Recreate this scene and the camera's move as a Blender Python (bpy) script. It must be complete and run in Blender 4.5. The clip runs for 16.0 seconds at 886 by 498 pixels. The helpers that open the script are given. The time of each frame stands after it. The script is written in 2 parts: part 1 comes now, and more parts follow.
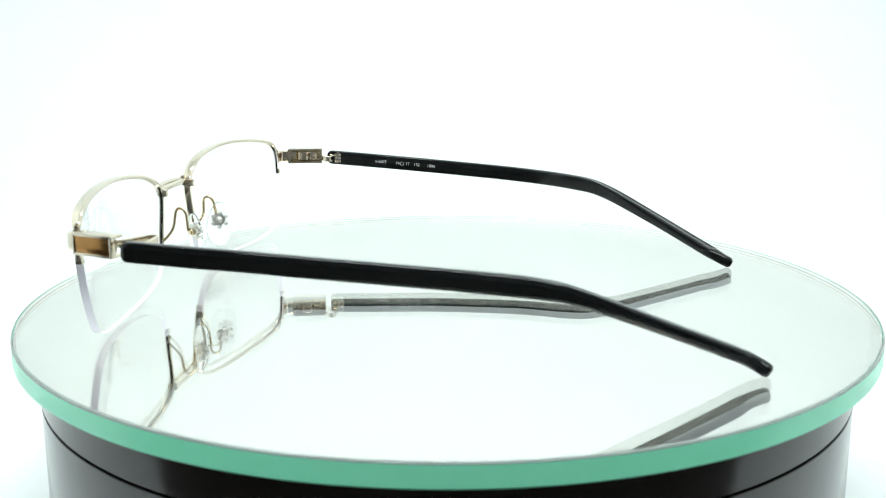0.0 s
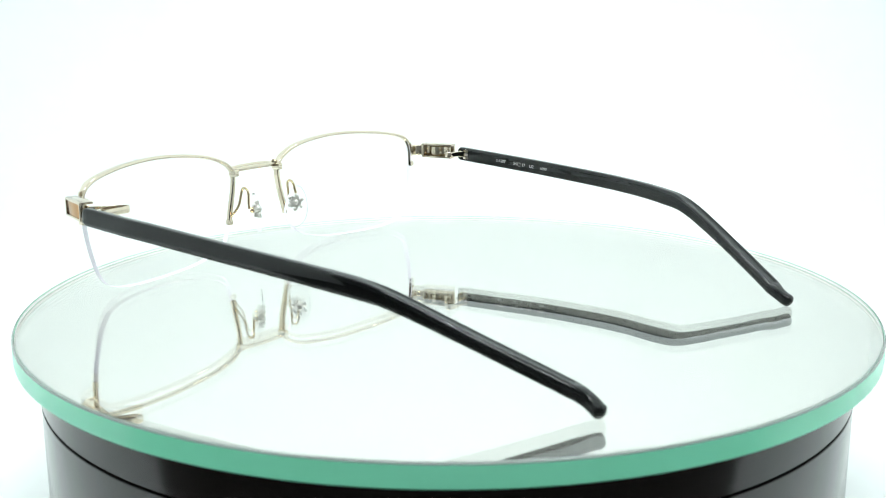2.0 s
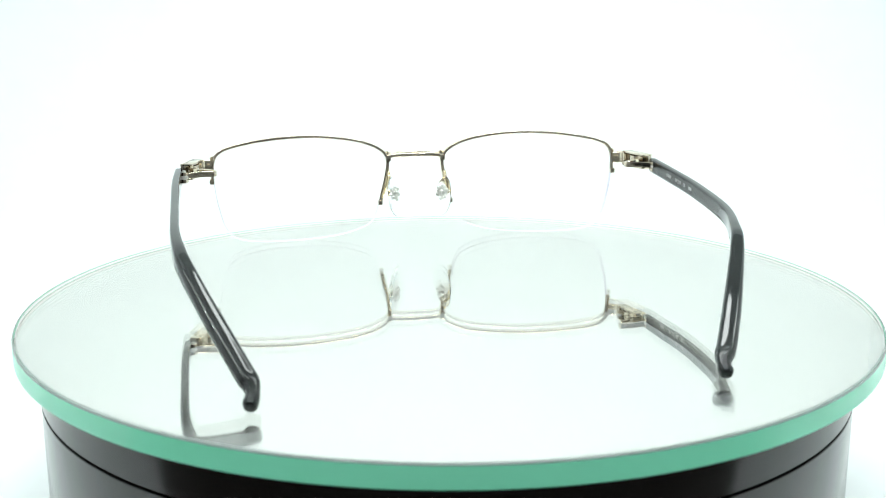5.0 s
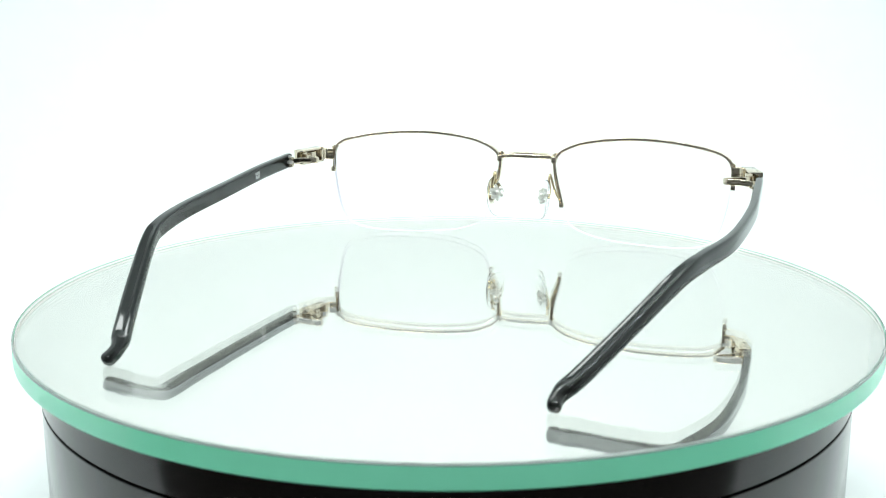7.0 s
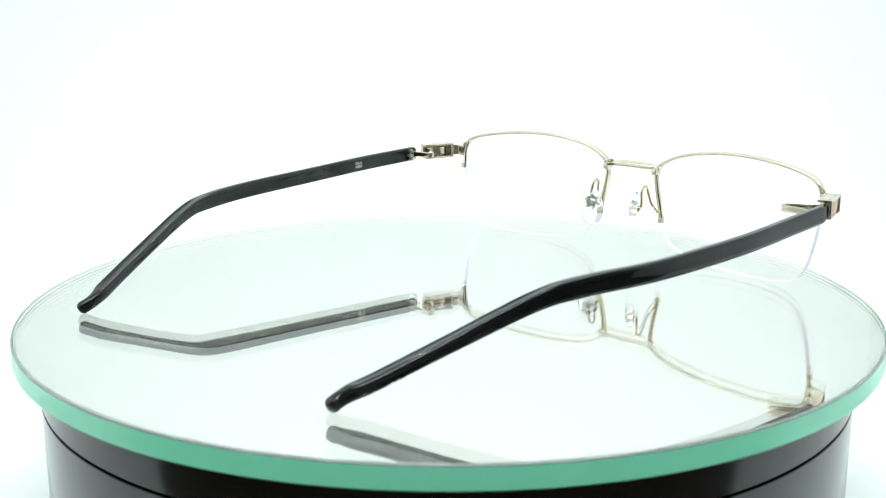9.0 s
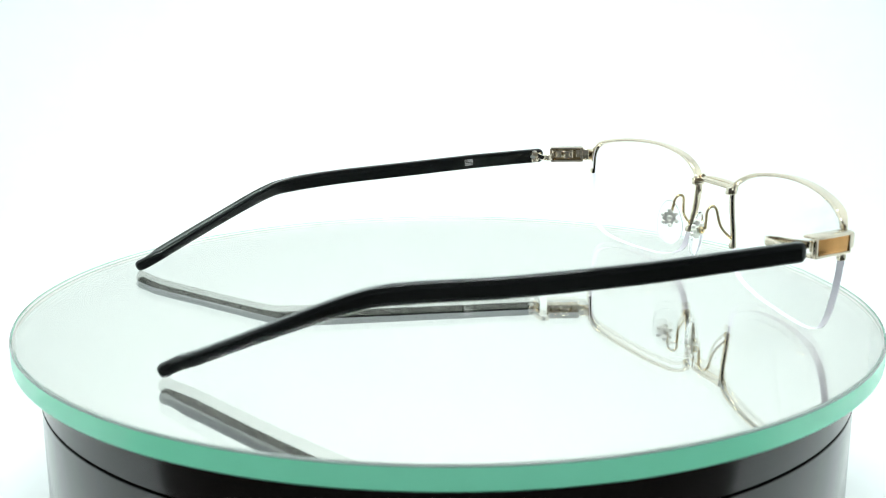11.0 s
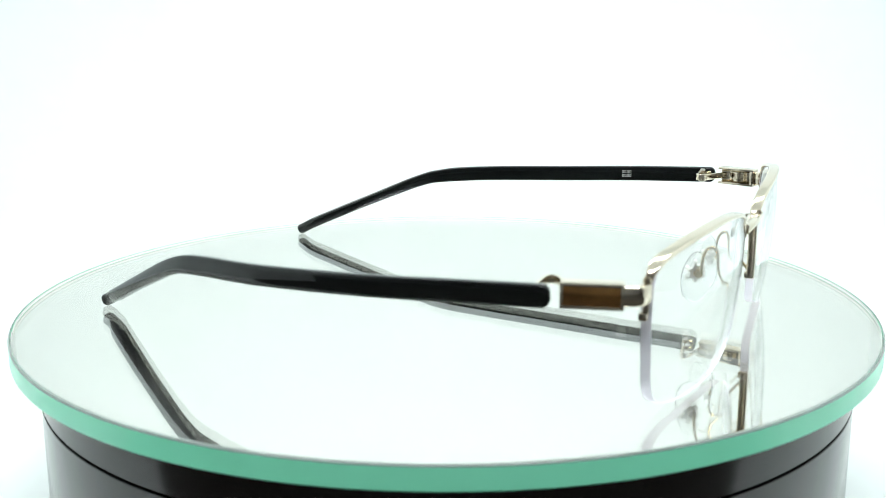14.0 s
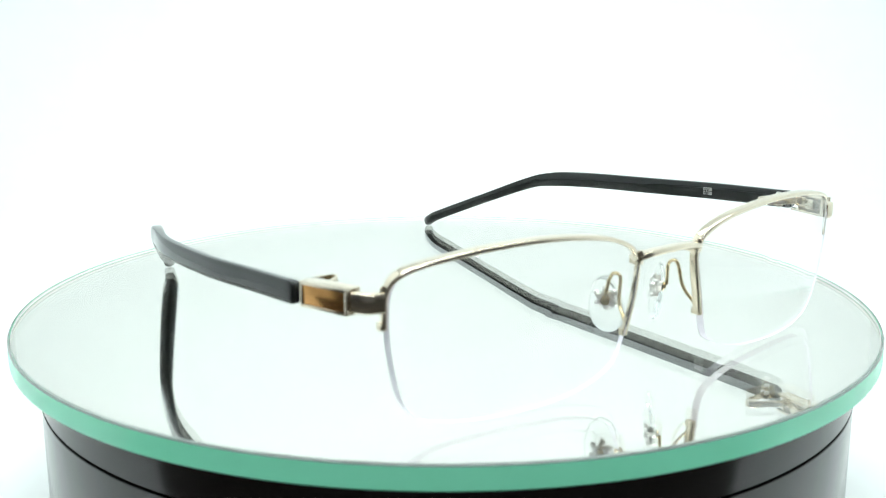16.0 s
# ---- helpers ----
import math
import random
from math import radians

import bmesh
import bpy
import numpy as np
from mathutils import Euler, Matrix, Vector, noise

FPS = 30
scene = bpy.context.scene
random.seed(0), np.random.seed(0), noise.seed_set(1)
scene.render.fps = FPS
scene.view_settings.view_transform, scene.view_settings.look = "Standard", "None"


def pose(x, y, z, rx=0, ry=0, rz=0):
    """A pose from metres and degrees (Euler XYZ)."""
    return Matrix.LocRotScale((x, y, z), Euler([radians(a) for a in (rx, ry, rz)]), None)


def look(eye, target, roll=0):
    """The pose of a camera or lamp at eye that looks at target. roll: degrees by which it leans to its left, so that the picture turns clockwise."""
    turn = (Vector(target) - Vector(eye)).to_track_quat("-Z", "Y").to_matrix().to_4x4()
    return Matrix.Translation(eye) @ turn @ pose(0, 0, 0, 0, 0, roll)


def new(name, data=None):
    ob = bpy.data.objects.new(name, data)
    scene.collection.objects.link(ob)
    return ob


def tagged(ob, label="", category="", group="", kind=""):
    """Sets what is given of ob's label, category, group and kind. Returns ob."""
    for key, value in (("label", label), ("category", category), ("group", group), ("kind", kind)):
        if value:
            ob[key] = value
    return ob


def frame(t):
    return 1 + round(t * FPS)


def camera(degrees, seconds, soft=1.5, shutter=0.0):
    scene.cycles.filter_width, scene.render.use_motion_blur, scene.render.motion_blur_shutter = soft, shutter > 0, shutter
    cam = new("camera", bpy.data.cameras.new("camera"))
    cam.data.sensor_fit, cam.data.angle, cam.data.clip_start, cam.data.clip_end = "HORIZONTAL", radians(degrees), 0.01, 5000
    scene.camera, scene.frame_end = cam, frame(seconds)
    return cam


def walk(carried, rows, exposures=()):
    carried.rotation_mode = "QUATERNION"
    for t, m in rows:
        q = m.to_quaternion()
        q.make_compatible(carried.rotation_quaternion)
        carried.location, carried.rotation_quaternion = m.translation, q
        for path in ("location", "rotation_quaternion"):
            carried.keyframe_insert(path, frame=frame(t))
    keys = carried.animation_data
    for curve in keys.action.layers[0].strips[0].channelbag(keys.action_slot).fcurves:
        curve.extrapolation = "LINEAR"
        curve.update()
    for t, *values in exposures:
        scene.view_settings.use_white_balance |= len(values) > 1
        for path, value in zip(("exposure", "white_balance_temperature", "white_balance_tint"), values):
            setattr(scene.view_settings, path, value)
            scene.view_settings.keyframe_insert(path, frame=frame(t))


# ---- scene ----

SECONDS = 16.0
MM = 0.001
# Turn of the platter: degrees at the start and degrees a second (clockwise seen from above).
TURN_START, TURN_RATE = 79.65, -13.855

# ---- camera: stands still before the open front of the light tent ----
cam = camera(44.15, SECONDS, soft=0.75)
EYE = Vector((-0.0014, -0.2756, 0.0752))
AIM = EYE + Vector((0.001568, 0.974935, -0.222484))
cam.data.dof.use_dof, cam.data.dof.focus_distance, cam.data.dof.aperture_fstop = True, 0.32, 34.0
VIEW = look(EYE, AIM, -0.087)
walk(cam, [(0, VIEW), (SECONDS, VIEW)], exposures=[(0, 0.0), (SECONDS, 0.0)])

# ---- world and light ----
world = bpy.data.worlds.new("dim_room")
scene.world = world
world.use_nodes = True
world.node_tree.nodes["Background"].inputs["Color"].default_value = (0.8, 0.9, 1.0, 1)
world.node_tree.nodes["Background"].inputs["Strength"].default_value = 0.02


def area_lamp(name, m, sx, sy, watts, colour):
    data = bpy.data.lights.new(name, "AREA")
    data.shape, data.size, data.size_y, data.energy, data.color = "RECTANGLE", sx, sy, watts, colour
    ob = new(name, data)
    ob.matrix_world = m
    return tagged(ob, kind="structure")


# The tent: half width, front and back, floor and ceiling.
TENT_X, TENT_FRONT, TENT_BACK, TENT_FLOOR, TENT_TOP = 0.34, -0.38, 0.55, -0.062, 0.56
SWEEP_FRONT = -0.105  # where the white sheet ends on the dark table
SIDE_FRONT = -0.20  # where the white side walls end
COOL = (0.925, 1.0, 0.985)
area_lamp("ceiling_led_panel", look((0, -0.35, TENT_TOP - 0.03), (0, -0.04, 0)), 0.50, 0.05, 2.5, COOL)
area_lamp("ceiling_led_panel_back", look((0, 0.19, TENT_TOP - 0.03), (0, 0.26, -0.06)), 0.50, 0.06, 1.15, COOL)


# ---- materials ----
def material(name, colour, rough=0.5, metal=0.0, noise_scale=0.0, colour_var=0.0, rough_var=0.0, bump=0.0, **more):
    m = bpy.data.materials.new(name)
    m.use_nodes = True
    nt = m.node_tree
    b = nt.nodes["Principled BSDF"]
    b.inputs["Base Color"].default_value = (*colour, 1)
    b.inputs["Roughness"].default_value = rough
    b.inputs["Metallic"].default_value = metal
    for key, value in more.items():
        b.inputs[key.replace("_", " ")].default_value = value
    if noise_scale:
        co = nt.nodes.new("ShaderNodeTexCoord")
        fine = nt.nodes.new("ShaderNodeTexNoise")
        fine.inputs["Scale"].default_value, fine.inputs["Detail"].default_value = noise_scale, 5
        wide = nt.nodes.new("ShaderNodeTexNoise")
        wide.inputs["Scale"].default_value, wide.inputs["Detail"].default_value = noise_scale / 9, 3
        both = nt.nodes.new("ShaderNodeMath")
        both.operation = "ADD"
        half = nt.nodes.new("ShaderNodeMath")
        half.operation, half.inputs[1].default_value = "MULTIPLY", 0.5
        for n in (fine, wide):
            nt.links.new(co.outputs["Object"], n.inputs["Vector"])
        nt.links.new(fine.outputs["Fac"], both.inputs[0])
        nt.links.new(wide.outputs["Fac"], both.inputs[1])
        nt.links.new(both.outputs[0], half.inputs[0])

        def ranged(lo, hi):
            r = nt.nodes.new("ShaderNodeMapRange")
            r.inputs["From Min"].default_value, r.inputs["From Max"].default_value = 0.3, 0.7
            r.inputs["To Min"].default_value, r.inputs["To Max"].default_value = lo, hi
            nt.links.new(half.outputs[0], r.inputs["Value"])
            return r.outputs["Result"]
        if colour_var:
            mix = nt.nodes.new("ShaderNodeMix")
            mix.data_type = "RGBA"
            mix.inputs["A"].default_value = (*[c * (1 - colour_var) for c in colour], 1)
            mix.inputs["B"].default_value = (*[min(1, c * (1 + colour_var)) for c in colour], 1)
            nt.links.new(ranged(0, 1), mix.inputs["Factor"])
            nt.links.new(mix.outputs["Result"], b.inputs["Base Color"])
        if rough_var:
            nt.links.new(ranged(max(0.0, rough - rough_var), rough + rough_var), b.inputs["Roughness"])
        if bump:
            bp = nt.nodes.new("ShaderNodeBump")
            bp.inputs["Strength"].default_value, bp.inputs["Distance"].default_value = bump, 0.0002
            nt.links.new(fine.outputs["Fac"], bp.inputs["Height"])
            nt.links.new(bp.outputs["Normal"], b.inputs["Normal"])
    return m


def glowing(name, colour, strength):
    m = bpy.data.materials.new(name)
    m.use_nodes = True
    b = m.node_tree.nodes["Principled BSDF"]
    b.inputs["Base Color"].default_value = (*colour, 1)
    b.inputs["Emission Color"].default_value = (*colour, 1)
    b.inputs["Emission Strength"].default_value = strength
    return m


TENT_WHITE = material("white_tent_cloth", (0.84, 0.87, 0.87), 0.85, noise_scale=60, colour_var=0.015, bump=0.05)
ROOM_GREY = material("dim_room_paint", (0.45, 0.45, 0.46), 0.8, noise_scale=8, colour_var=0.1)
TABLE_DARK = material("dark_table", (0.05, 0.045, 0.04), 0.5, noise_scale=20, colour_var=0.2)
GOLD = material("pale_gold_metal", (0.76, 0.67, 0.54), 0.12, 1.0, noise_scale=900, colour_var=0.04, rough_var=0.04)
GOLD_DARK = material("gold_metal", (0.70, 0.57, 0.36), 0.12, 1.0, noise_scale=900, colour_var=0.06, rough_var=0.06)
STEEL = material("bright_screw_steel", (0.78, 0.77, 0.74), 0.32, 1.0, noise_scale=900, rough_var=0.08)
WOOD_INLAY = material("brown_inlay", (0.56, 0.29, 0.105), 0.15, 1.0, noise_scale=260, colour_var=0.35, rough_var=0.05)
# gold darkened to stand for shade inside the corner blocks
SHADED_GOLD = material("shade_toned_gold", (0.42, 0.33, 0.20), 0.25, 1.0, noise_scale=900, colour_var=0.1)
BLACK = material("black_acetate", (0.005, 0.006, 0.006), 0.03, noise_scale=500, rough_var=0.015, bump=0.01, Specular_IOR_Level=0.45)
PRINT = material("silver_print", (0.50, 0.50, 0.50), 0.40, 0.35)
LENS = material("clear_lens", (0.998, 0.998, 0.998), 0.0, Transmission_Weight=1.0, IOR=1.26)
LENS_EDGE = material("lavender_lens_edge", (0.87, 0.86, 0.97), 0.5, Alpha=0.9)
SILICONE = material("clear_silicone", (0.97, 0.98, 0.98), 0.04, Transmission_Weight=1.0, IOR=1.11)
PLATE_GLASS = material("clear_plate_glass", (0.995, 1.0, 0.997), 0.0, Transmission_Weight=1.0, IOR=1.62)
EDGE_GLASS = material("green_glass_edge", (0.30, 1.0, 0.67), 0.2, noise_scale=120, colour_var=0.04, IOR=1.5)
# pale tone painted in place of light coming through the far edge
EDGE_LIGHT_PAINT = material("painted_edge_light", (0.88, 0.92, 0.905), 0.5, noise_scale=120, colour_var=0.05)
# chamfer tone darkened to imitate the dark reflection along the glass rim
CHAMFER_DARKENED = material("chamfer_reflection_grey", (0.26, 0.31, 0.29), 0.25, noise_scale=300, colour_var=0.1)
# grey painted for the dark lines of refraction in the glass edge
REFRACTION_GREY = material("painted_refraction_grey", (0.32, 0.35, 0.345), 0.5, noise_scale=300, colour_var=0.1)
SILVER = material("silvered_backing", (0.885, 0.87, 0.83), 0.0, 1.0)
DRUM_BLACK = material("glossy_black_plastic", (0.014, 0.011, 0.011), 0.13, noise_scale=160, rough_var=0.02)
GROOVE_BLACK = material("dark_groove", (0.004, 0.004, 0.004), 0.7)


DIODE = glowing("white_diode", (0.925, 1.0, 0.985), 850)


# ---- building helpers ----
def part(name, bm, mat, parent=None, label="", smooth=True, tidy=True):
    """Links a bmesh as one mesh object, under parent if given."""
    if tidy:
        bmesh.ops.recalc_face_normals(bm, faces=bm.faces)
    me = bpy.data.meshes.new(name)
    bm.to_mesh(me)
    bm.free()
    me.materials.append(mat)
    if smooth:
        me.shade_smooth()
        me.set_sharp_from_angle(angle=radians(38))
    ob = new(name, me)
    ob.parent = parent
    return tagged(ob, label) if label else ob


def box(bm, m, sx, sy, sz, bevel=0.0):
    got = bmesh.ops.create_cube(bm, size=1, matrix=m @ Matrix.Diagonal((sx, sy, sz, 1)))
    if bevel:
        edges = list({e for v in got["verts"] for e in v.link_edges})
        bmesh.ops.bevel(bm, geom=edges, offset=bevel, segments=2, profile=0.6, affect="EDGES", clamp_overlap=True)


def rod(bm, m, r, h, n=20, bevel=0.0, r2=None):
    got = bmesh.ops.create_cone(bm, cap_ends=True, segments=n, radius1=r, radius2=r if r2 is None else r2, depth=h, matrix=m)
    if bevel:
        edges = [e for e in {e for v in got["verts"] for e in v.link_edges} if any(len(f.verts) > 4 for f in e.link_faces)]
        bmesh.ops.bevel(bm, geom=edges, offset=bevel, segments=2, affect="EDGES")


def glide(keys, steps=8, closed=False):
    """A smooth line through a few key points (Catmull-Rom)."""
    keys = [Vector(k) for k in keys]
    n = len(keys)
    out = []
    for i in range(n if closed else n - 1):
        if closed:
            a, b, c, d = (keys[(i + k) % n] for k in (-1, 0, 1, 2))
        else:
            b, c = keys[i], keys[i + 1]
            a = keys[i - 1] if i else b * 2 - c
            d = keys[i + 2] if i + 2 < n else c * 2 - b
        for s in range(steps):
            t = s / steps
            out.append(0.5 * (2 * b + (c - a) * t + (2 * a - 5 * b + 4 * c - d) * t * t + (3 * b - a - 3 * c + d) * t ** 3))
    if not closed:
        out.append(keys[-1])
    return out


def sweep(bm, line, wide, high, up=(0, 0, 1), n=14, power=2.6, closed=False, round_ends=False, groove=None):
    """A bar along a line; wide and high: numbers, or functions of 0..1; the section is a rounded rectangle."""
    up = Vector(up)
    count = len(line)
    rings = []
    for i, p in enumerate(line):
        s = i / (count - 1)
        a = line[(i - 1) % count] if closed or i else p
        b = line[(i + 1) % count] if closed or i + 1 < count else p
        along = (b - a).normalized()
        side = along.cross(up).normalized()
        top = side.cross(along).normalized()
        bulge = power(s) if callable(power) else power
        w = (wide(s) if callable(wide) else wide) / 2
        h = (high(s) if callable(high) else high) / 2
        ring = []
        dent = groove(s) if groove else 0
        for k in range(n):
            c, d = math.cos(2 * math.pi * k / n), math.sin(2 * math.pi * k / n)
            ring.append(bm.verts.new(p + side * (w * math.copysign(abs(c) ** (2 / bulge), c)) + top * (h * math.copysign(abs(d) ** (2 / bulge), d) * (1 - (dent * math.exp(-(c / 0.42) ** 2) if d > 0 else 0)))))
        rings.append(ring)
    pairs = list(zip(rings, rings[1:])) + ([(rings[-1], rings[0])] if closed else [])
    for r, q in pairs:
        for k in range(n):
            bm.faces.new((r[k], r[(k + 1) % n], q[(k + 1) % n], q[k]))
    if not closed:
        for ring, p, way in ((rings[0], line[0], line[0] - line[1]), (rings[-1], line[-1], line[-1] - line[-2])):
            if round_ends:
                size = max((v.co - p).length for v in ring)
                last = ring
                for f, g in ((0.95, 0.22), (0.82, 0.42), (0.62, 0.58), (0.35, 0.68)):
                    nxt = [bm.verts.new(p + (v.co - p) * f + way.normalized() * size * g) for v in ring]
                    for k in range(n):
                        bm.faces.new((last[k], last[(k + 1) % n], nxt[(k + 1) % n], nxt[k]))
                    last = nxt
                bm.faces.new(last)
            else:
                bm.faces.new(ring)


def ring_wall(bm, profile, n=192):
    """Turns a profile of (radius, z) round the z axis."""
    rows = []
    for r, z in profile:
        rows.append([bm.verts.new((r * math.cos(2 * math.pi * k / n), r * math.sin(2 * math.pi * k / n), z)) for k in range(n)])
    for a, b in zip(rows, rows[1:]):
        for k in range(n):
            bm.faces.new((a[k], a[(k + 1) % n], b[(k + 1) % n], b[k]))
    return rows


# ---- the setting: dim room, table, light tent ----
def tent():
    t = 0.012
    # backdrop: floor, rounded sweep and back wall in one white sheet
    bm = bmesh.new()
    prof = [(SWEEP_FRONT, TENT_FLOOR)]
    bend = 0.16
    for k in range(17):
        a = math.pi / 2 * k / 16
        prof.append((TENT_BACK - bend + bend * math.sin(a), TENT_FLOOR + bend - bend * math.cos(a)))
    prof.append((TENT_BACK, TENT_TOP))
    inner = [[bm.verts.new((x, y, z)) for y, z in prof] for x in (-TENT_X, TENT_X)]
    outer = [[bm.verts.new((x, y + (t if i > 8 else 0), z - (t if i <= 8 else 0))) for i, (y, z) in enumerate(prof)] for x in (-TENT_X, TENT_X)]
    for i in range(len(prof) - 1):
        bm.faces.new((inner[0][i], inner[1][i], inner[1][i + 1], inner[0][i + 1]))
        bm.faces.new((outer[0][i], outer[0][i + 1], outer[1][i + 1], outer[1][i]))
    tagged(part("backdrop", bm, TENT_WHITE), "seamless white backdrop sweep inside a light tent", "backdrop", kind="structure")
    mid_y, len_y = (TENT_FRONT + TENT_BACK) / 2, TENT_BACK - TENT_FRONT
    mid_z, len_z = (TENT_FLOOR + TENT_TOP) / 2, TENT_TOP - TENT_FLOOR
    for name, s in (("wall_left", -1), ("wall_right", 1)):
        bm = bmesh.new()
        box(bm, Matrix.Translation((s * (TENT_X + t / 2 - 0.002), (SIDE_FRONT + TENT_BACK) / 2, mid_z)), t, TENT_BACK - SIDE_FRONT, len_z)
        tagged(part(name, bm, TENT_WHITE, smooth=False), "white cloth side wall of the light tent", "wall", kind="structure")
    bm = bmesh.new()
    box(bm, Matrix.Translation((0, mid_y, TENT_TOP + t / 2 + 0.001)), 2 * TENT_X + 2 * t, len_y + 2 * t, t)
    tagged(part("ceiling", bm, TENT_WHITE, smooth=False), "white cloth top of the light tent", "ceiling", kind="structure")
    # the room around, dim
    bm = bmesh.new()
    box(bm, Matrix.Translation((0, 0.05, 0.30)), 1.8, 2.0, 1.3)
    bmesh.ops.reverse_faces(bm, faces=bm.faces)
    ob = part("room_wall", bm, ROOM_GREY, smooth=False)
    tagged(ob, "dim grey walls of the room round the tent", "wall", kind="structure")
    bm = bmesh.new()
    box(bm, Matrix.Translation((0, 0.1, TENT_FLOOR - 0.0335)), 1.3, 1.4, 0.04, 0.003)
    tagged(part("table_top", bm, TABLE_DARK), "dark table under the light tent", "table", kind="structure")


def led_strip(y):
    """A strip with single glowing diodes under the tent's top."""
    thing = new("led_strip")
    thing.location = (0, y, TENT_TOP - 0.001)
    tagged(thing, "white LED strip with round diodes under the tent top", "led strip", "LED strips of the tent")
    bm = bmesh.new()
    box(bm, Matrix.Translation((0, 0, -0.003)), 0.56, 0.02, 0.006, 0.001)
    part("rail", bm, TENT_WHITE, thing)
    me = None
    for k in range(18):
        if me is None:
            bm = bmesh.new()
            rod(bm, Matrix.Identity(4), 0.0018, 0.0016, 8)
            ob = part("diode", bm, DIODE, thing)
            me = ob.data
        else:
            ob = new("diode", me)
            ob.parent = thing
        ob.location = (-0.255 + 0.03 * k, 0, -0.007)


tent()
led_strip(-0.34)
led_strip(0.12)


# ---- turntable and glass disc ----
DISC_R, DISC_T, MIRROR_Z = 0.1067, 0.0051, 0.0047
DRUM_R = 0.1010


def turntable():
    thing = new("turntable")
    thing.location = (0, 0, TENT_FLOOR)
    tagged(thing, "glossy black plastic turntable drum on the white sweep", "turntable")
    z = -TENT_FLOOR
    top, seam = z - DISC_T - 0.0002, z - 0.0158
    bm = bmesh.new()
    rows = ring_wall(bm, [(DRUM_R - 0.004, 0.0), (DRUM_R - 0.001, 0.0005), (DRUM_R, 0.002), (DRUM_R, seam - 0.0005), (DRUM_R - 0.00015, seam - 0.00035), (DRUM_R - 0.003, seam - 0.00035)])
    bm.faces.new(rows[0])
    bm.faces.new(rows[-1])
    part("base", bm, DRUM_BLACK, thing)
    bm = bmesh.new()
    ring_wall(bm, [(DRUM_R - 0.002, seam - 0.0006), (DRUM_R - 0.002, seam + 0.0008)])
    part("seam", bm, GROOVE_BLACK, thing, "dark recessed seam")
    bm = bmesh.new()
    rows = ring_wall(bm, [(DRUM_R - 0.003, seam + 0.00035), (DRUM_R - 0.00015, seam + 0.00035), (DRUM_R, seam + 0.0005), (DRUM_R, top - 0.001), (DRUM_R - 0.001, top)])
    bm.faces.new(rows[0])
    bm.faces.new(rows[-1])
    platter = part("platter", bm, DRUM_BLACK, thing, "turning upper ring")
    return thing, platter


def glass_disc():
    thing = new("glass_disc")
    tagged(thing, "round mirror-backed glass plate with green polished edge", "glass plate")
    off = Matrix.Translation((0.0005, 0.0, 0))
    c = 0.0004
    bm = bmesh.new()
    rows = ring_wall(bm, [(DISC_R - c, 0), (DISC_R - c * 2, 0)])
    bm.faces.new(rows[-1])
    bmesh.ops.transform(bm, matrix=off, verts=bm.verts)
    part("plate", bm, PLATE_GLASS, thing, smooth=False).visible_shadow = False
    bm = bmesh.new()
    ring_wall(bm, [(DISC_R, -c), (DISC_R, -DISC_T + c), (DISC_R - c, -DISC_T)])
    bmesh.ops.transform(bm, matrix=off, verts=bm.verts)
    part("edge", bm, EDGE_GLASS, thing, "ground green edge")
    # narrow chamfer; its dark reflection is put into the grey-green colour
    bm = bmesh.new()
    ring_wall(bm, [(DISC_R - c, 0), (DISC_R - c * 0.3, -c * 0.3), (DISC_R, -c)])
    bmesh.ops.transform(bm, matrix=off, verts=bm.verts)
    part("chamfer", bm, CHAMFER_DARKENED, thing, "narrow chamfer, painted grey-green for its dark reflection")
    # added opaque ring: its pale colour imitates light seen through the glass
    bm = bmesh.new()
    ring_wall(bm, [(DISC_R - c - 0.0003, -0.0003), (DISC_R - c - 0.0003, -MIRROR_Z + 0.0005)])
    bmesh.ops.transform(bm, matrix=off, verts=bm.verts)
    part("edge_light_ring", bm, EDGE_LIGHT_PAINT, thing, "added pale ring that stands in for light through the edge")
    # two added thin rings, grey like the lines refraction draws at the edge
    for top, low in ((0.0001, 0.0006), (MIRROR_Z - 0.0006, MIRROR_Z - 0.0002)):
        bm = bmesh.new()
        ring_wall(bm, [(DISC_R - c - 0.0005, -top), (DISC_R - c - 0.0005, -low)])
        bmesh.ops.transform(bm, matrix=off, verts=bm.verts)
        part("refraction_line", bm, REFRACTION_GREY, thing, "thin grey ring painted as a refraction line")
    bm = bmesh.new()
    rows = ring_wall(bm, [(DISC_R - c, -MIRROR_Z), (DISC_R - 0.003, -MIRROR_Z)])
    bm.faces.new(rows[-1])
    bmesh.ops.transform(bm, matrix=off, verts=bm.verts)
    part("backing", bm, SILVER, thing, "silvered mirror backing", smooth=False)
    return thing


# ---- the spectacles; millimetres, x to the wearer's right, y forward, z up ----
MID_X = 3.8
LENS_OFF = 36.6
# half-rim lens outline, nose side negative: (across, height)
OUTLINE = [(-27.2, 25.4), (-24.4, 28.6), (-17, 31.2), (-4.3, 32.6), (8, 32.4), (18.3, 31.2), (24.5, 29.5), (26.9, 26.4), (27.2, 20.2),
           (26.2, 12.9), (24, 5.6), (20, 2.0), (11.3, 0.45), (-1, 0.3), (-12, 1.3), (-20, 3.7), (-23.2, 6.7), (-25.3, 13.5), (-27.0, 20.6)]


def front_y(side, u, z):
    """How far forward the front lies: each lens is a shallow dome, turned a little back at its outer side."""
    return 77.3 - (3.25 + 0.25 * side) * (u + 27) / 27 + 3.4 * (1 - (u / 27) ** 2) + 0.066 * (z - 27) - 0.0038 * (z - 17) ** 2


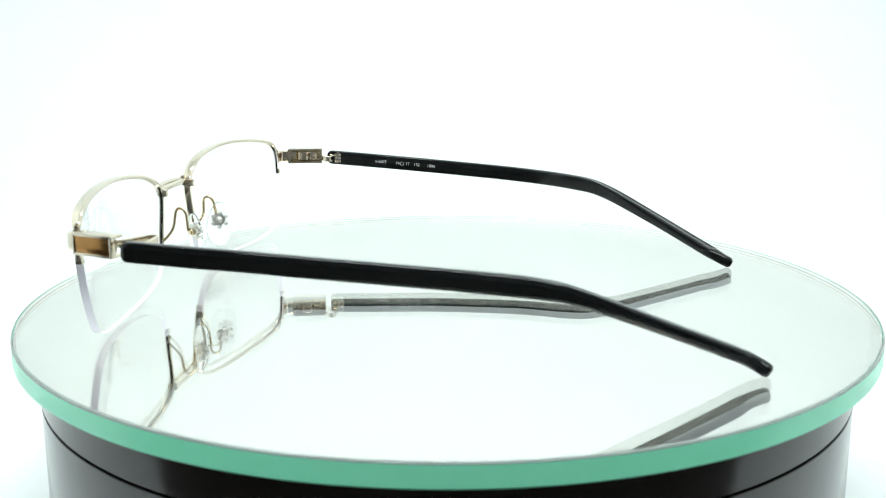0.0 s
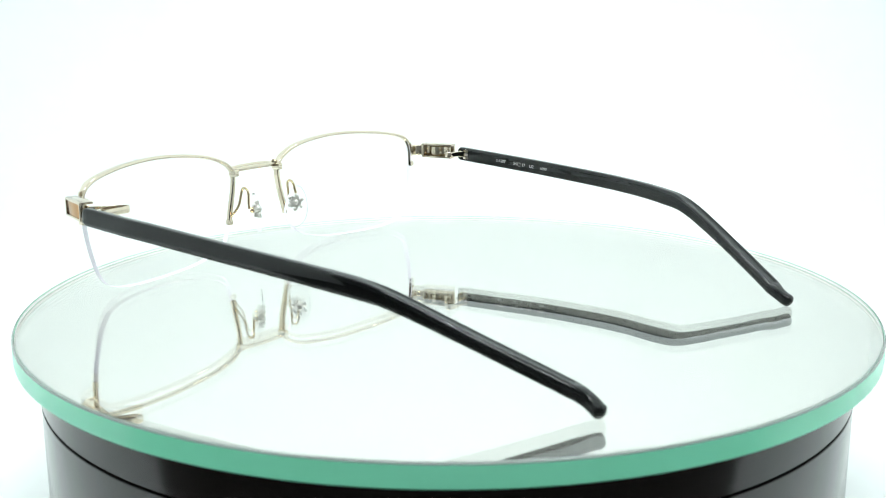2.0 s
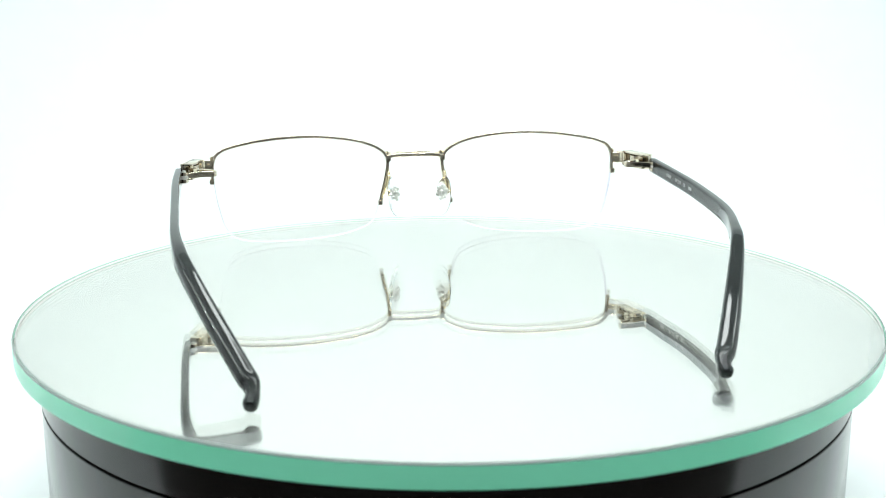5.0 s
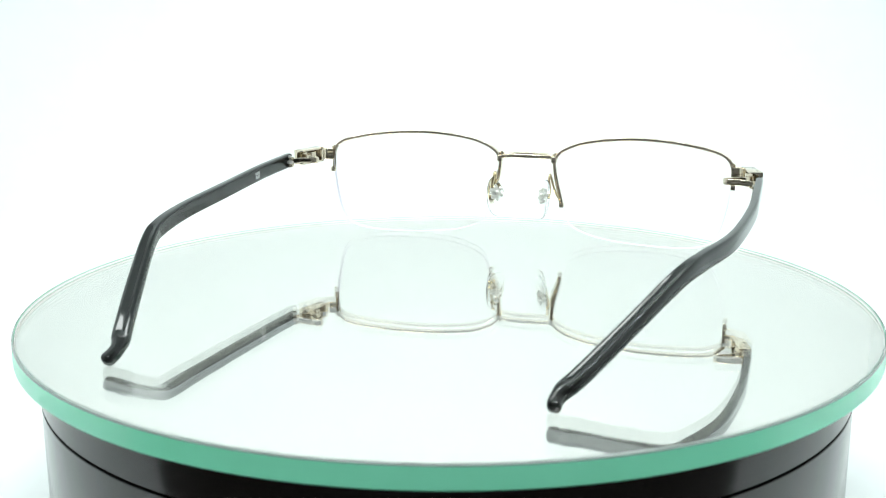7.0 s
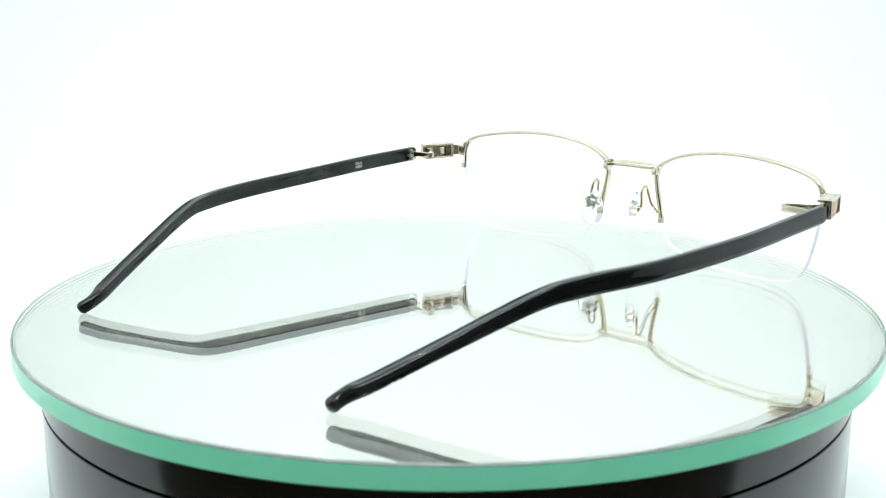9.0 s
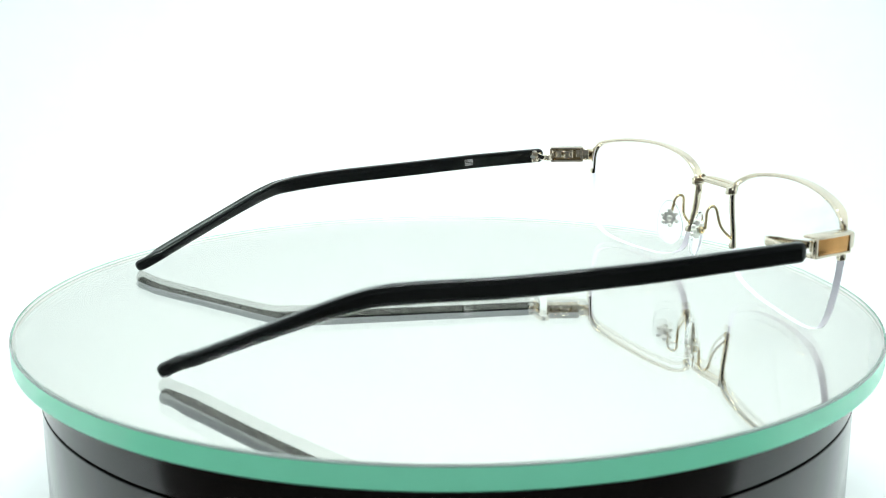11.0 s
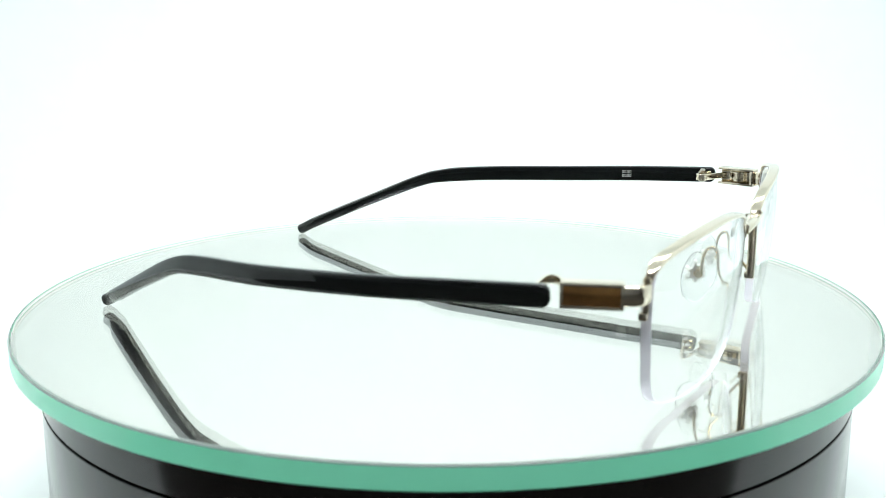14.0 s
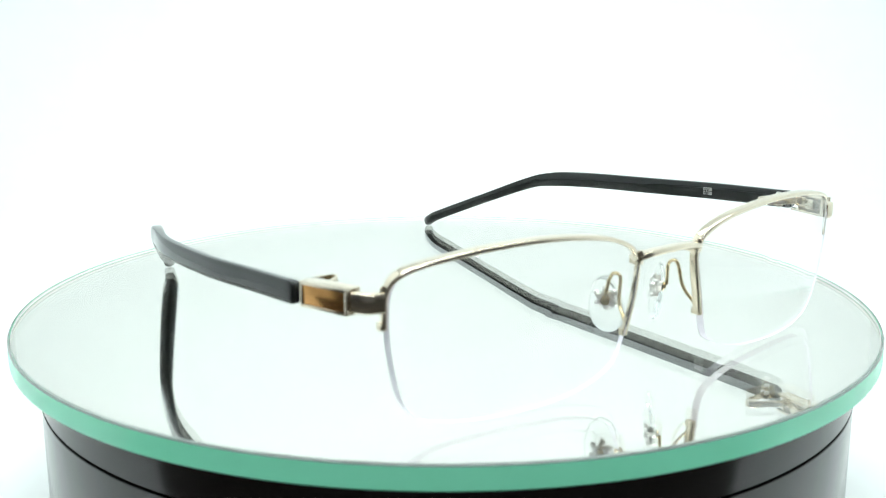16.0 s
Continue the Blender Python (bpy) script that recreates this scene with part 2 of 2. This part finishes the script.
def on_front(side, u, z, back=0.0):
    return Vector((MID_X + side * (LENS_OFF + u), front_y(side, u, z) - back, z)) * MM


def lens(thing, side):
    line = glide([(u, z, 0) for u, z in OUTLINE], 6, True)
    n = len(line)
    cx, cz = 0.0, 17.0
    bm = bmesh.new()
    for back in (0.0, 1.9):
        made = []
        rings = []
        for f in (1.0, 0.8, 0.6, 0.4, 0.2):
            rings.append([bm.verts.new(on_front(side, cx + (p.x - cx) * f, cz + (p.y - cz) * f, back)) for p in line])
        middle = bm.verts.new(on_front(side, cx, cz, back))
        for a, b in zip(rings, rings[1:]):
            for k in range(n):
                made.append(bm.faces.new((a[k], a[(k + 1) % n], b[(k + 1) % n], b[k])))
        for k in range(n):
            made.append(bm.faces.new((rings[-1][k], rings[-1][(k + 1) % n], middle)))
        for face in made:
            face.normal_update()
            if (face.normal.y > 0) != (back == 0):
                face.normal_flip()
    ob = part("lens", bm, LENS, thing, "clear rimless-bottom lens with faint violet coating", tidy=False)
    ob.visible_shadow = False
    # polished edge band
    bm = bmesh.new()
    a = [bm.verts.new(v) for v in (on_front(side, p.x * 0.997, cz + (p.y - cz) * 0.997, 0.0) for p in line)]
    b = [bm.verts.new(v) for v in (on_front(side, p.x * 0.997, cz + (p.y - cz) * 0.997, 1.9) for p in line)]
    for k in range(n):
        bm.faces.new((a[k], a[(k + 1) % n], b[(k + 1) % n], b[k]))
    part("lens_edge", bm, LENS_EDGE, ob, "polished lavender lens edge").visible_shadow = False


def rim(thing, side):
    """The metal half rim: outer stub, over the top, down the nose side."""
    keys = [OUTLINE[k] for k in (8, 7, 6, 5, 4, 3, 2, 1, 0, 18, 17)]
    pts = glide([(u, z, 0) for u, z in keys], 8)
    pts[-1] = Vector((-24.8, 11.2, 0))
    line = []
    for p in pts:
        d = Vector((p.x, (p.y - 17) * 1.2, 0)).normalized() * 0.35
        u, z = p.x + d.x, p.y + d.y
        line.append(on_front(side, u, z, 0.95))
    bm = bmesh.new()
    # broad side runs fore and aft
    sweep(bm, line, lambda s: (1.0 + 0.25 * max(0, s - 0.8) * 5) * MM, lambda s: (1.1 + 1.4 * max(0, min(1, (s - 0.08) / 0.12)) - 0.6 * max(0, min(1, (s - 0.72) / 0.12))) * MM, up=(0, -1, 0.06), n=24, power=4.2)
    ob = part("rim", bm, GOLD, thing, "pale gold half rim")
    # lug under the outer corner and at the nose end
    for u, z in ((27.7, 20.6), (-25.1, 11.4)):
        bm = bmesh.new()
        p = on_front(side, u, z, 1.2)
        box(bm, Matrix.Translation(p), 1.4 * MM, (1.6 if u > 0 else 2.2) * MM, 1.6 * MM, 0.3 * MM)
        part("rim_end", bm, GOLD, ob)
    return ob


def bridge(thing):
    """Two thin bars that part in the middle, held by a lug with a round screw head at each rim."""
    ends = [on_front(side, -27.6, 26.0, 0.1) for side in (-1, 1)]
    mid = (ends[0] + ends[1]) / 2
    bars = []
    for fore, lift in ((0.9, 0.9), (-1.0, 0.5)):
        line = glide([ends[0], ends[0].lerp(mid, 0.35) + Vector((0, fore * 0.8, lift * 0.8)) * MM, mid + Vector((0, fore, lift)) * MM,
                      ends[1].lerp(mid, 0.35) + Vector((0, fore * 0.8, lift * 0.8)) * MM, ends[1]], 8)
        bm = bmesh.new()
        sweep(bm, line, 1.7 * MM, 1.25 * MM, n=20, power=4)
        bars.append(bm)
    ob = part("bridge", bars[0], GOLD, thing, "pale gold double bridge bar")
    part("bridge_bar", bars[1], GOLD, ob)
    for side, p in zip((-1, 1), ends):
        bm = bmesh.new()
        box(bm, Matrix.Translation(p + Vector((-side * 0.2, -1.2, -0.4)) * MM), 1.7 * MM, 3.4 * MM, 2.0 * MM, 0.45 * MM)
        part("lug", bm, GOLD, ob)
        bm = bmesh.new()
        rod(bm, Matrix.Translation(p + Vector((-side * 0.2, 0.3, 1.0)) * MM), 0.85 * MM, 1.2 * MM, 18, 0.35 * MM)
        part("screw", bm, GOLD, ob, "rounded gold screw head")


def endpiece(thing, side, a, b, z):
    """Corner block from the rim to the hinge: a channel open to the inside, with a brown inlay on its outer face; a, b: outer face's front and rear ends."""
    a, b = Vector((*a, z)) * MM, Vector((*b, z)) * MM
    along = (b - a).normalized()
    out = Vector((-along.y, along.x, 0)).normalized()
    if out.x * side < 0:
        out = -out
    turn = Matrix((along, out, Vector((0, 0, 1)))).transposed().to_4x4()
    mid = (a + b) / 2
    long = (b - a).length
    thick, high, wall = 3.2 * MM, 4.7 * MM, 0.6 * MM

    def slab(name, at, sx, sy, sz, mat, parent, bevel=0.12, label=""):
        bm = bmesh.new()
        box(bm, Matrix.Translation(at) @ turn, sx, sy, sz, bevel * MM)
        return part(name, bm, mat, parent, label)
    ob = slab("endpiece", mid - out * 0.5 * MM, long, 1.0 * MM, high, GOLD, thing, 0.2, "pale gold corner block with a brown inlay")
    for s in (-1, 1):
        slab("channel_wall", mid - out * thick * 0.55 + Vector((0, 0, s * (high - wall) / 2)), long, thick * 0.9, wall, GOLD, ob)
    slab("channel_end", a + along * 0.5 * MM - out * thick * 0.55, 1.0 * MM, thick * 0.9, high - 0.1 * MM, GOLD, ob)
    # thin added panel whose darker tone imitates shade in the channel
    slab("shade_panel", mid - out * 1.1 * MM, long - 1.2 * MM, 0.24 * MM, high - 1.2 * MM, SHADED_GOLD, ob, 0.03, "darker panel painted as shade in the corner block")
    # raised border round the inlay
    w = 0.6 * MM
    for s in (-1, 1):
        slab("border", mid + out * 0.12 * MM + Vector((0, 0, s * (high / 2 - w / 2 - 0.03 * MM))), long, 0.4 * MM, w, GOLD, ob, 0.14)
        slab("border", mid + out * 0.12 * MM + along * s * (long / 2 - w / 2), w, 0.41 * MM, high - 0.2 * MM, GOLD, ob, 0.14)
    slab("inlay", mid + out * 0.03 * MM, long - 1.2 * MM, 0.2 * MM, high - 1.3 * MM, WOOD_INLAY, ob, 0.04, "brown polished inlay")
    # arm from the rim to the block
    root = on_front(side, 27.6, z - 0.2, 0.9)
    bm = bmesh.new()
    sweep(bm, glide([root, root.lerp(a, 0.5) + Vector((0, 0.6, 0)) * MM, a - out * 1.3 * MM + along * 0.6 * MM], 6), 2.0 * MM, 3.7 * MM, n=20, power=5)
    part("arm", bm, GOLD, ob)
    bm = bmesh.new()
    rod(bm, Matrix.Translation(root + Vector((-side * 0.3, -0.1, 2.3)) * MM), 0.85 * MM, 1.2 * MM, 18, 0.3 * MM)
    part("screw", bm, GOLD, ob, "rounded gold screw head")
    # wavy leaf in the channel
    bm = bmesh.new()
    leaf = [mid + along * u * MM - out * v * MM + Vector((0, 0, w)) * MM for u, v, w in ((-4.6, 1.5, 0.1), (-2.9, 1.6, 0.1), (-1.7, 2.8, 0.1), (0.3, 2.9, 0.0), (1.6, 1.7, 0.0), (3.2, 1.7, 0.0), (4.6, 2.1, 0.0))]
    sweep(bm, glide(leaf, 6), 0.5 * MM, 2.6 * MM, n=16, power=5)
    part("spring_leaf", bm, GOLD, ob, "wavy gold spring leaf")
    return a, b, along, out


def hinge(thing, side, b, along, out, head):
    """A flat spring loop between the corner block and the temple; head: the temple's front end."""
    z = b.z + 0.1 * MM

    def at(back, inward, dz=0.0):
        return b + along * back * MM - out * inward * MM + Vector((0, 0, z - b.z + dz * MM))
    bm = bmesh.new()
    line = glide([at(-1.8, 2.2, 0.0), at(-0.6, 5.0, 0.0), at(0.3, 8.6, 0.0), at(1.2, 10.5, 0.0), at(2.3, 10.9, 0.0), at(3.2, 10.0, -0.05), at(4.0, 7.0, -0.1), at(4.6, 4.6, -0.3), at(5.1, 3.0, -0.6)], 8)
    sweep(bm, line, 0.55 * MM, 1.7 * MM, n=16, power=5)
    ob = part("hinge", bm, GOLD, thing, "pale gold spring hinge loop")
    bm = bmesh.new()
    foot = at(5.3, 2.4, -0.8)
    sweep(bm, glide([foot + Vector((0, 0, 0)), head - along * 0.5 * MM - out * 0.8 * MM, head + along * 4.5 * MM - out * 1.3 * MM], 6), 1.0 * MM, 2.2 * MM, n=10, power=4)
    part("tongue", bm, GOLD_DARK, ob)
    for dz in (-1.05, 0.0, 1.05):
        bm = bmesh.new()
        rod(bm, Matrix.Translation(foot + Vector((0, 0, dz)) * MM), 1.35 * MM, 0.9 * MM, 20, 0.15 * MM)
        part("knuckle", bm, GOLD if dz else STEEL, ob)
    bm = bmesh.new()
    rod(bm, Matrix.Translation(foot), 0.7 * MM, 3.9 * MM, 16, 0.15 * MM)
    part("screw", bm, STEEL, ob)


def temple(thing, keys):
    line = glide([Vector(k) * MM for k in keys], 10)
    bm = bmesh.new()

    def ramp(s, a, b):
        return max(0, min(1, (s - a) / (b - a)))

    def high(s):
        return MM * (4.4 - 1.1 * ramp(s, 0.42, 0.64) - 0.2 * ramp(s, 0.76, 0.86))

    def wide(s):
        return MM * (2.3 + 1.9 * ramp(s, 0.34, 0.64) - 1.3 * ramp(s, 0.77, 0.87))
    sweep(bm, line, wide, high, n=56, power=lambda s: 4.2 - 1.6 * ramp(s, 0.45, 0.6), round_ends=True, groove=lambda s: 0.22 * max(0, min(1, (s - 0.44) / 0.08)) * max(0, min(1, (0.80 - s) / 0.05)))
    return part("temple", bm, BLACK, thing, "glossy black acetate temple arm"), line


def nose_pad(thing, side, centre):
    c = Vector(centre) * MM
    start = on_front(side, -25.6, 12.9, 1.6)
    peak = Vector((centre[0] + side * 1.2, centre[1] + 3.6, 21.8)) * MM
    bm = bmesh.new()
    box_at = c + Vector((side * 1.6, 1.4, 0.2)) * MM
    line = glide([start, start + (peak - start) * 0.5 + Vector((0, -0.4, -1.0)) * MM, peak + Vector((0, 1.1, -0.9)) * MM, peak + Vector((0, -0.3, -0.1)) * MM, peak + Vector((0, -1.6, -1.3)) * MM, box_at + Vector((0, 0.1, 1.8)) * MM, box_at], 8)
    sweep(bm, line, 0.75 * MM, 0.75 * MM, up=(1, 0, 0), n=10, power=2)
    part("pad_arm", bm, GOLD_DARK, thing, "thin gold nose pad wire")
    # the pad faces inward and back
    face = Vector((-side * 0.80, -0.58, 0.12)).normalized()
    tall = Vector((side * 0.16, 0.0, 1)).normalized()
    across = tall.cross(face).normalized()
    tall = face.cross(across).normalized()
    turn = Matrix((across, tall, face)).transposed().to_4x4()
    bm = bmesh.new()
    bmesh.ops.create_uvsphere(bm, u_segments=28, v_segments=16, radius=1)
    for v in bm.verts:
        x, y, zz = v.co
        pinch = 1 - 0.18 * y
        v.co = Vector((x * 3.5 * pinch, y * 6.2, zz * 1.25 - 0.12 * y * y + 0.05)) * MM
    bmesh.ops.transform(bm, matrix=Matrix.Translation(c + Vector((0, 0, -1.2)) * MM) @ turn, verts=bm.verts)
    pad = part("nose_pad", bm, SILICONE, thing, "clear silicone nose pad")
    pad.visible_shadow = False
    # star-shaped metal core and its screw box
    bm = bmesh.new()
    n = 14
    for layer, zz in enumerate((0.5, -0.6)):
        ring = [bm.verts.new(Vector(((2.3 if k % 2 else 1.5) * math.cos(2 * math.pi * k / n), (2.3 if k % 2 else 1.5) * math.sin(2 * math.pi * k / n), zz)) * MM) for k in range(n)]
        bm.faces.new(ring)
        if layer:
            for k in range(n):
                bm.faces.new((first[k], first[(k + 1) % n], ring[(k + 1) % n], ring[k]))
        first = ring
    bmesh.ops.transform(bm, matrix=Matrix.Translation(c) @ turn, verts=bm.verts)
    part("core", bm, STEEL, pad, "star-shaped metal core", smooth=False)
    bm = bmesh.new()
    bmesh.ops.create_uvsphere(bm, u_segments=14, v_segments=8, radius=0.85 * MM, matrix=Matrix.Translation(c + face * 0.7 * MM))
    part("screw", bm, STEEL, pad)
    for k in range(6):
        ang = 2 * math.pi * (k + 0.5) / 6
        bm = bmesh.new()
        spot = c + (across * math.cos(ang) + tall * math.sin(ang)) * 2.1 * MM + face * 0.45 * MM
        bmesh.ops.create_uvsphere(bm, u_segments=10, v_segments=6, radius=0.6 * MM, matrix=Matrix.Translation(spot))
        part("prong", bm, STEEL, pad)
    bm = bmesh.new()
    rod(bm, Matrix.Translation(c - face * 1.2 * MM) @ turn, 0.95 * MM, 1.5 * MM, 18, 0.3 * MM)
    part("pad_box", bm, GOLD_DARK, pad, "gold pad mount")


def lettering(parent, words, line, y_mm, inner, size, label):
    """Small print on the inner face of a temple, read from the hinge to the tip. inner: +1 if the face looks to +x."""
    k = min(range(len(line) - 1), key=lambda i: abs(line[i].y - y_mm * MM))
    along = (line[k + 1] - line[k]).normalized()
    p = line[k] + along * ((y_mm * MM - line[k].y) / along.y)
    out = along.cross(Vector((0, 0, 1))).normalized()
    if out.x * inner < 0:
        out = -out
    read = along
    up = out.cross(read).normalized()
    if up.z < 0:
        up, read = -up, -read
    m = Matrix((read, up, out)).transposed().to_4x4()
    m.translation = p + out * 1.2 * MM
    if isinstance(words, str):
        font = bpy.data.curves.new("print", "FONT")
        font.body, font.size, font.extrude, font.align_x, font.align_y = words, size * MM, 0.05 * MM, "CENTER", "CENTER"
        tmp = new("print_source", font)
        bpy.context.view_layer.update()
        me = bpy.data.meshes.new_from_object(tmp.evaluated_get(bpy.context.evaluated_depsgraph_get()))
        bpy.data.objects.remove(tmp)
        me.transform(m)
        me.materials.clear()
        me.materials.append(PRINT)
        ob = new("print", me)
        ob.parent = parent
        return tagged(ob, label)
    bm = bmesh.new()
    for x, y, sx, sy in words:
        box(bm, m @ Matrix.Translation(Vector((x, y, 0)) * MM), sx * MM, sy * MM, 0.04 * MM)
    return part("print", bm, PRINT, parent, label, smooth=False)


def spectacles():
    thing = new("spectacles")
    tagged(thing, "half-rim spectacles with pale gold front and glossy black temples", "glasses")
    right = [(75.7, 52.0, 24.5), (75.5, 36, 23.6), (74.9, 16, 22.4), (71.7, -10, 21.0), (66.1, -28, 19.9), (62.1, -38, 18.1), (54.6, -53, 11.6), (47.3, -66.6, 5.2), (44.8, -70.6, 3.4), (43.8, -73.0, 2.2), (43.7, -74.4, 1.55)]
    left = [(-69.4, 53.6, 25.2), (-69.5, 40, 24.6), (-69.2, 29, 24.1), (-68.4, 10, 23.0), (-67.2, -15, 21.6), (-65.5, -30, 20.2), (-63.7, -38, 18.3), (-58.3, -53, 12.0), (-52.7, -67.4, 5.6), (-51.2, -71.0, 3.8), (-51.0, -73.4, 2.5), (-51.5, -75.3, 1.55)]
    for side in (1, -1):
        lens(thing, side)
        rim(thing, side)
    bridge(thing)
    _, b, along, out = endpiece(thing, 1, (73.5, 66.2), (76.3, 55.5), 25.1)
    hinge(thing, 1, b, along, out, Vector(right[0]) * MM)
    _, b, along, out = endpiece(thing, -1, (-65.9, 67.6), (-68.8, 57.4), 25.7)
    hinge(thing, -1, b, along, out, Vector(left[0]) * MM)
    nose_pad(thing, 1, (11.3, 66.4, 15.6))
    nose_pad(thing, -1, (-4.3, 66.8, 15.7))
    arm_r, line_r = temple(thing, right)
    arm_l, line_l = temple(thing, left)
    for words, y in (("S-650T", 35.0), ("17", 26.1), ("132", 23.0), ("1090", 18.2)):
        lettering(arm_r, words, line_r, y, -1, 1.35, "fine silver print")
    lettering(arm_r, "54", line_r, 29.4, -1, 1.35, "fine silver print")
    lettering(arm_r, [(-0.5, 0, 0.12, 1.0), (0.5, 0, 0.12, 1.0), (0, 0.5, 1.0, 0.12), (0, -0.5, 1.0, 0.12)], line_r, 27.9, -1, 1, "small printed square")
    bars = []
    for x in (-1.15, -0.4, 0.35, 1.1):
        for y in (0.55, -0.55):
            bars += [(x - 0.2, y, 0.12, 0.8), (x + 0.2, y, 0.12, 0.8), (x, y + 0.36, 0.5, 0.12), (x, y - 0.36, 0.5, 0.12)]
    lettering(arm_l, bars, line_l, 29.0, 1, 1, "two rows of silver printed marks")
    return thing


drum, platter = turntable()
disc = glass_disc()
glasses = spectacles()


# ---- what moves: the platter turns with disc and spectacles ----
def motions():
    times = [k * 0.5 for k in range(33)]
    for moving in (platter, disc, glasses):
        walk(moving, [(t, pose(0, 0, 0, 0, 0, TURN_START + TURN_RATE * t)) for t in times])


motions()
